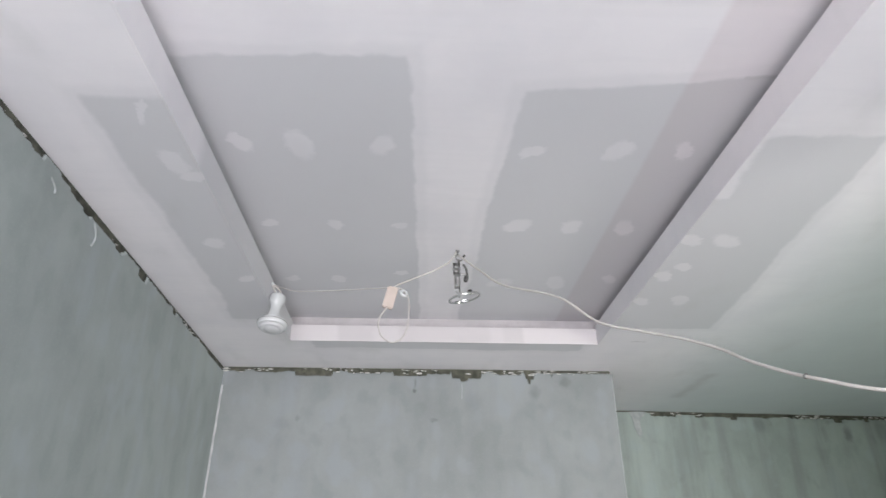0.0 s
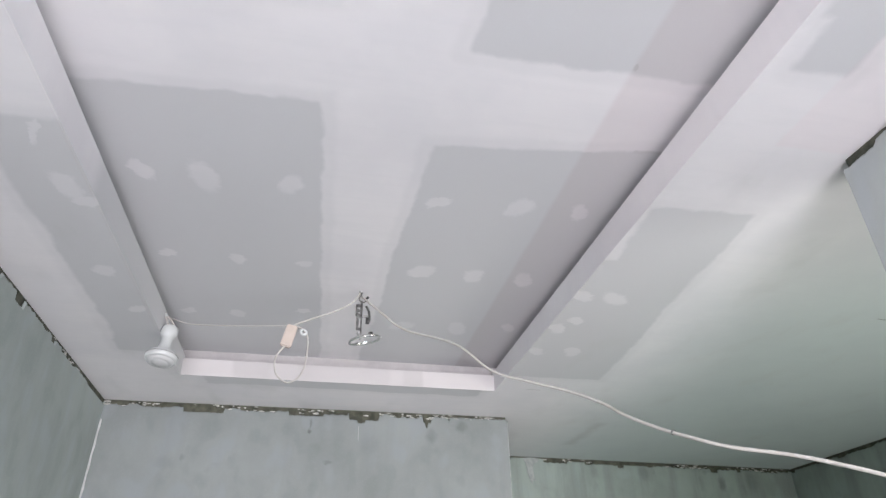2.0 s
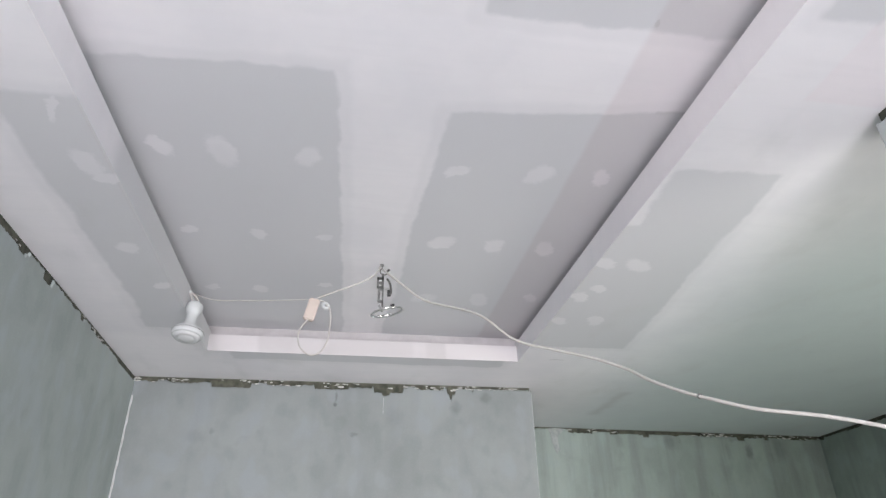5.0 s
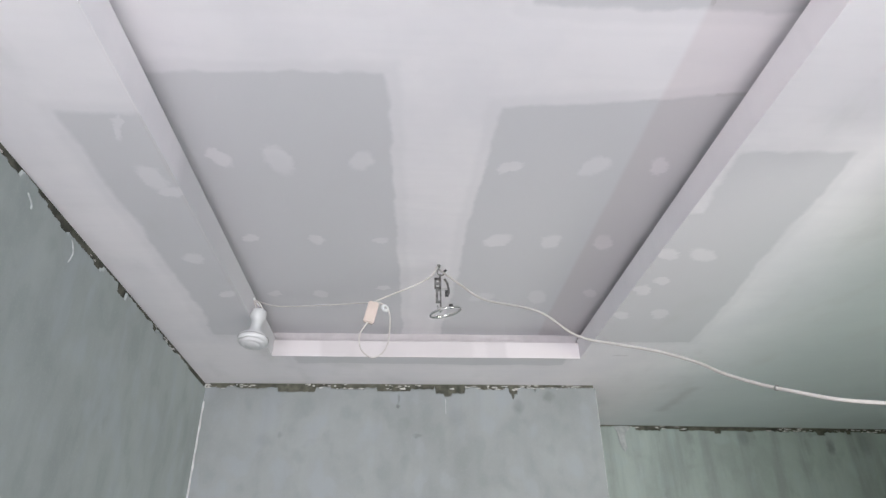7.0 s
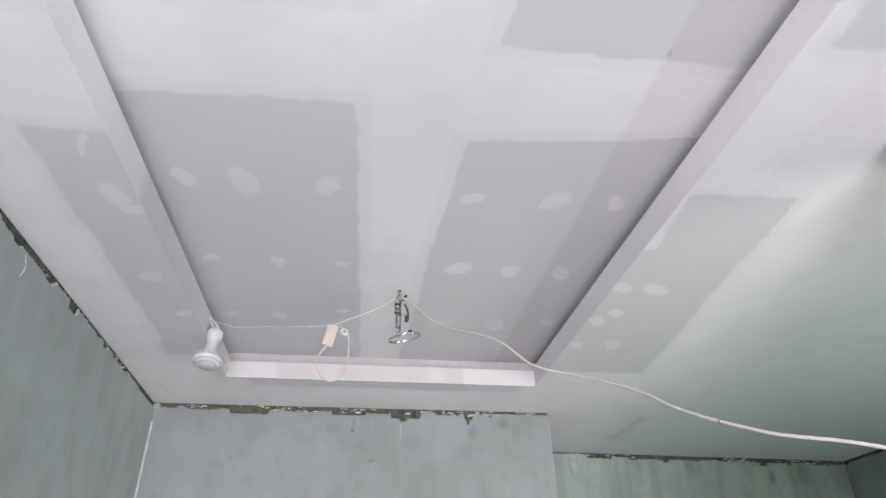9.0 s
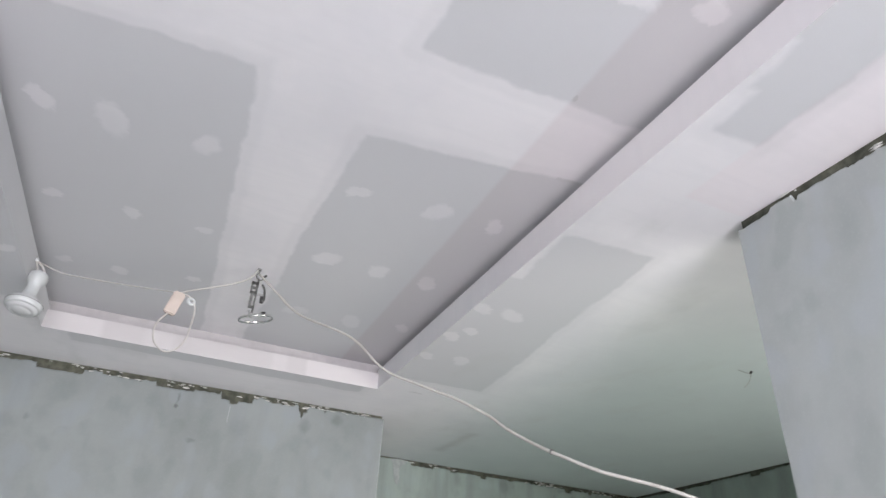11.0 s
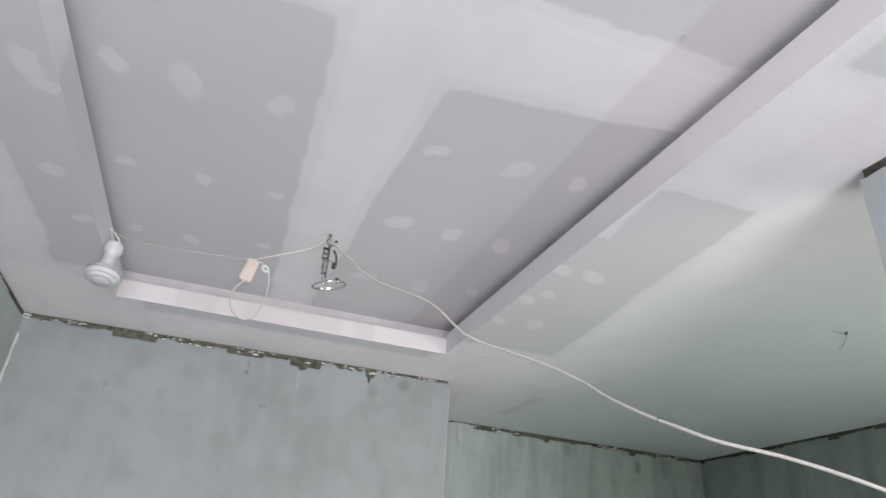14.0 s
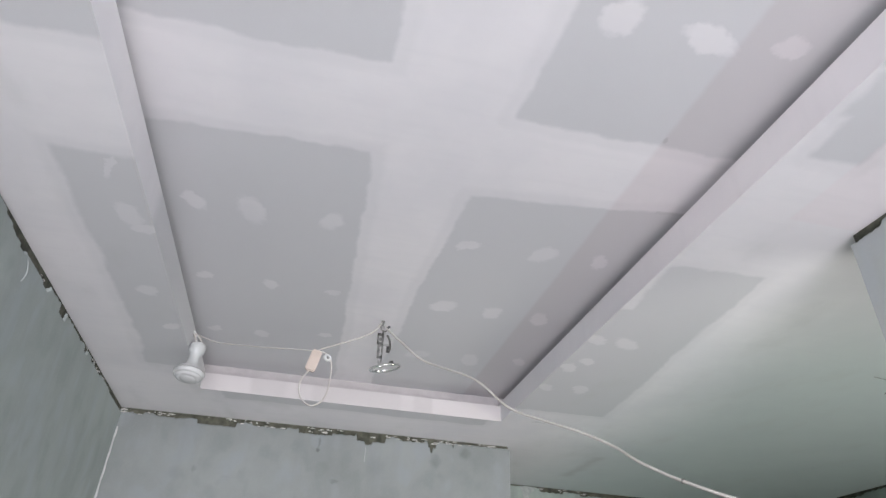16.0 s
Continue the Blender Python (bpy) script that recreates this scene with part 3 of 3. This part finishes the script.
def lamp_ring():
    """A chrome fitting ring dangling from its bracket at a ceiling hook."""
    e = tagged(new("hanging_lamp_bracket"), "chrome lamp ring dangling on its bracket from the ceiling", "light fitting")
    e.location = HOOK
    part("hook", tube([(0.004, 0, 0.0), (0.0, 0, -0.014), (-0.006, 0, -0.024), (-0.002, 0, -0.036), (0.012, 0, -0.040), (0.020, 0, -0.030), (0.018, 0, -0.022)], 0.0022, 8), M_STEEL, e, smooth=True)
    part("hook_cap", lathe([(0.0, 0.0), (0.007, 0.0), (0.006, -0.006), (0.0, -0.007)], 14), M_STEEL, e)
    part("end_cap", tube([(0.019, -0.003, -0.027), (0.026, -0.003, -0.020)], 0.0042, 8, 2), M_BLACK, e)
    # bracket: two slotted plates, one hung from the other
    bm = bmesh.new()
    for x0, x1, z0, z1 in ((-0.016, 0.008, -0.060, -0.050), (-0.016, 0.008, -0.094, -0.086), (-0.016, -0.009, -0.094, -0.050), (0.000, 0.008, -0.094, -0.036), (-0.009, 0.000, -0.078, -0.068)):
        add_box(bm, (x0, -0.002, z0), (x1, 0.001, z1))
    for x0, x1, z0, z1 in ((-0.012, 0.008, -0.104, -0.096), (-0.012, 0.008, -0.150, -0.140), (-0.012, -0.003, -0.140, -0.104), (0.002, 0.008, -0.165, -0.104)):
        add_box(bm, (x0, -0.006, z0), (x1, -0.003, z1))
    part("bracket_plate", bm, M_STEEL, e)
    part("clip", tube([(0.020, 0, -0.055), (0.030, -0.002, -0.075), (0.034, -0.002, -0.105), (0.030, -0.002, -0.118)], 0.0042, 8), M_STEEL, e, smooth=True)
    bm = box((0.006, -0.002, -0.098), (0.032, 0.002, -0.090))
    part("crossbar", bm, M_CHROME, e)
    part("clip_pad", box((0.021, -0.004, -0.122), (0.033, 0.003, -0.100)), M_BLACK, e)
    # the ring and the strap across it
    prof = [(0.0645, -0.003), (0.0650, 0.001), (0.0620, 0.005), (0.0575, 0.004), (0.0560, 0.001), (0.0580, -0.002), (0.0615, -0.004)]
    ring = part("ring", lathe(prof, 56, True), M_CHROME, e, "mirror-bright chrome ring", True)
    ring.matrix_local = pose(0.021, -0.012, -0.187, 7, -13, 0) @ Matrix.Scale(0.88, 4)
    part("strap", box((-0.034, 0.046, 0.0035), (0.020, 0.058, 0.0065)), M_CHROME, ring)
    part("spring_clip", join(box((0.012, -0.056, -0.004), (0.026, -0.052, 0.014)), box((0.012, -0.056, 0.010), (0.026, -0.040, 0.014))), M_BLACK, ring, "dark spring clip")
    part("stem", tube([(-0.018, 0.0, 0.005), (-0.022, 0.002, 0.018), (-0.024, 0.008, 0.034)], 0.004, 8, 6), M_CHROME, ring, smooth=True)
    return e


def reflector_bulb():
    """A white reflector bulb in a white lampholder."""
    e = tagged(new("hanging_bulb"), "white plastic reflector bulb hanging on its wires", "light bulb")
    e.location = (-0.488, 2.166, 2.481)
    lean = pose(0, 0, 0.135, -9, 2, 0) @ Matrix.Diagonal((0.93, 0.93, 1.05, 1.0)) @ pose(0, 0, -0.135)
    body = [part("neck", lathe([(0.0, 0.143), (0.023, 0.143), (0.0295, 0.138), (0.031, 0.130), (0.031, 0.120), (0.0295, 0.111), (0.025, 0.104), (0.0215, 0.099), (0.0205, 0.090),
                        (0.0215, 0.072), (0.027, 0.055), (0.037, 0.043), (0.037, 0.040), (0.0, 0.040)], 32), M_WHITE, e, smooth=True),
            part("shade", lathe([(0.034, 0.044), (0.050, 0.041), (0.057, 0.034), (0.0585, 0.026), (0.0560, 0.018), (0.050, 0.013), (0.048, 0.015),
                         (0.052, 0.026), (0.034, 0.036)], 44, True), M_WHITE, e, smooth=True),
            part("groove", lathe([(0.0590, 0.030), (0.0590, 0.0285), (0.0575, 0.0285), (0.0575, 0.030)], 44, True), M_STEEL, e, "dark seam line round the rim"),
            part("diffuser", lathe([(0.049, 0.014), (0.044, 0.009), (0.036, 0.0055), (0.031, 0.0075), (0.028, 0.0055), (0.015, 0.003), (0.0, 0.0025)], 44), M_LENS, e, smooth=True)]
    for piece in body:
        piece.matrix_local = lean
    part("wire", tube([(-0.006, 0, 0.140), (-0.012, 0, 0.155), (-0.021, 0.002, 0.176), (-0.026, 0.004, 0.186)], 0.0035, 8), M_CABLE, e, smooth=True)
    part("wire", tube([(0.010, 0, 0.140), (0.006, 0, 0.158), (-0.014, 0.002, 0.180), (-0.026, 0.004, 0.186)], 0.0035, 8), M_CABLE, e, smooth=True)
    knot = part("knot", lathe([(0.0, 0.007), (0.005, 0.005), (0.0065, 0.0), (0.005, -0.005), (0.0, -0.007)], 12), M_WHITE, e, smooth=True)
    knot.location = (-0.026, 0.004, 0.190)
    part("tie_wire", tube([(-0.026, 0.004, 0.192), (-0.030, 0.005, 0.204), (-0.036, 0.006, 0.2095)], 0.0016, 6), M_CABLE, e)
    return e


def driver():
    """A small beige supply box with its white leads."""
    e = tagged(new("lamp_driver"), "small beige driver box hanging on white wires", "power supply")
    e.location = (-0.066, 1.96, 2.535)
    bm = box((-0.018, -0.011, -0.038), (0.018, 0.011, 0.038))
    bmesh.ops.bevel(bm, geom=bm.edges[:], offset=0.004, segments=3, affect="EDGES")
    body = part("body", bm, M_BEIGE, e)
    body.matrix_local = pose(0, 0, 0, 8, 13, 6)
    eyelet = part("eyelet", lathe([(0.0055, -0.003), (0.0055, 0.003), (0.010, 0.005), (0.0155, 0.0), (0.010, -0.005)], 28, True), M_WHITE, e, smooth=True)
    eyelet.matrix_local = pose(0.046, -0.006, 0.014, 80, -28, 28)
    part("lead", tube([(-0.010, 0, -0.036), (-0.020, -0.004, -0.052), (-0.032, -0.006, -0.075), (-0.034, -0.010, -0.105), (-0.022, -0.014, -0.140),
                       (0.010, -0.018, -0.163), (0.042, -0.016, -0.148), (0.060, -0.012, -0.110), (0.064, -0.006, -0.066), (0.064, -0.004, -0.020),
                       (0.058, -0.004, 0.006), (0.046, -0.004, 0.024), (0.028, -0.002, 0.034), (0.010, 0, 0.036)], 0.0027, 8), M_CABLE, e, "white lead in a hanging loop", True)
    part("supply_wire", tube([(0.006, 0, 0.036), (0.03, 0.004, 0.052), (0.078, 0.012, 0.078), (0.15, 0.02, 0.115), (0.205, 0.026, 0.155), (0.229, 0.030, HT - 2.535)], 0.0024, 8), M_CABLE, e, smooth=True)
    part("lamp_wire", tube([(0.004, 0, 0.037), (-0.06, 0.03, 0.046), (-0.16, 0.08, 0.060), (-0.27, 0.135, 0.078), (-0.36, 0.178, 0.096), (-0.437, 0.207, 0.128)], 0.0017, 6), M_CABLE, e, "thin white wire", True)
    return e


lamp_ring()
reflector_bulb()
driver()

# ---- the long cable from the hook towards the near wall ----
e = tagged(new("hanging_cable"), "long white electric cable sagging down from the ceiling hook", "cable")
e.location = (0, 0, 0)
part("sheath", tube([(0.168, 1.995, 2.718), (0.235, 1.935, 2.632), (0.306, 1.861, 2.544), (0.441, 1.708, 2.441), (0.527, 1.621, 2.331), (0.609, 1.535, 2.274),
                     (0.679, 1.450, 2.225), (0.729, 1.365, 2.170), (0.745, 1.290, 2.120), (0.773, 1.203, 2.069), (0.795, 1.130, 2.033), (0.834, 1.060, 1.998),
                     (0.902, 0.974, 1.965), (0.962, 0.891, 1.924), (1.03, 0.80, 1.87), (1.10, 0.71, 1.82), (RX - 0.002, 0.62, 1.78)], 0.0037, 12, 10), M_CABLE, e, smooth=True)
tie = part("cable_tie", lathe([(0.0040, -0.003), (0.0056, -0.002), (0.0056, 0.002), (0.0040, 0.003)], 12, True), M_STEEL, e, "small dark tie")
tie.matrix_local = look((0.784, 1.166, 2.0505), (0.795, 1.130, 2.033))
part("strain_clip", box((RX - 0.008, 0.608, 1.772), (RX + 0.002, 0.632, 1.79)), M_WHITE, e)

# ---- a stub of thin wire left in the recess ceiling ----
e = tagged(new("wire_stub"), "thin dark stub of wire poking out of the ceiling", "wire")
e.location = (1.972, 1.607, H)
part("strand", tube([(0.0, 0, 0.0), (-0.012, -0.004, -0.012), (-0.045, -0.006, -0.014), (-0.07, 0.0, -0.008)], 0.0009, 6), M_STEEL, e)
part("strand", tube([(0.0, 0, 0.0), (-0.004, 0.004, -0.02), (-0.014, 0.012, -0.045), (-0.03, 0.02, -0.062)], 0.0009, 6), M_STEEL, e)
part("tip", tube([(0.0, 0, 0.001), (-0.006, 0, -0.010)], 0.004, 8, 2), M_BLACK, e)
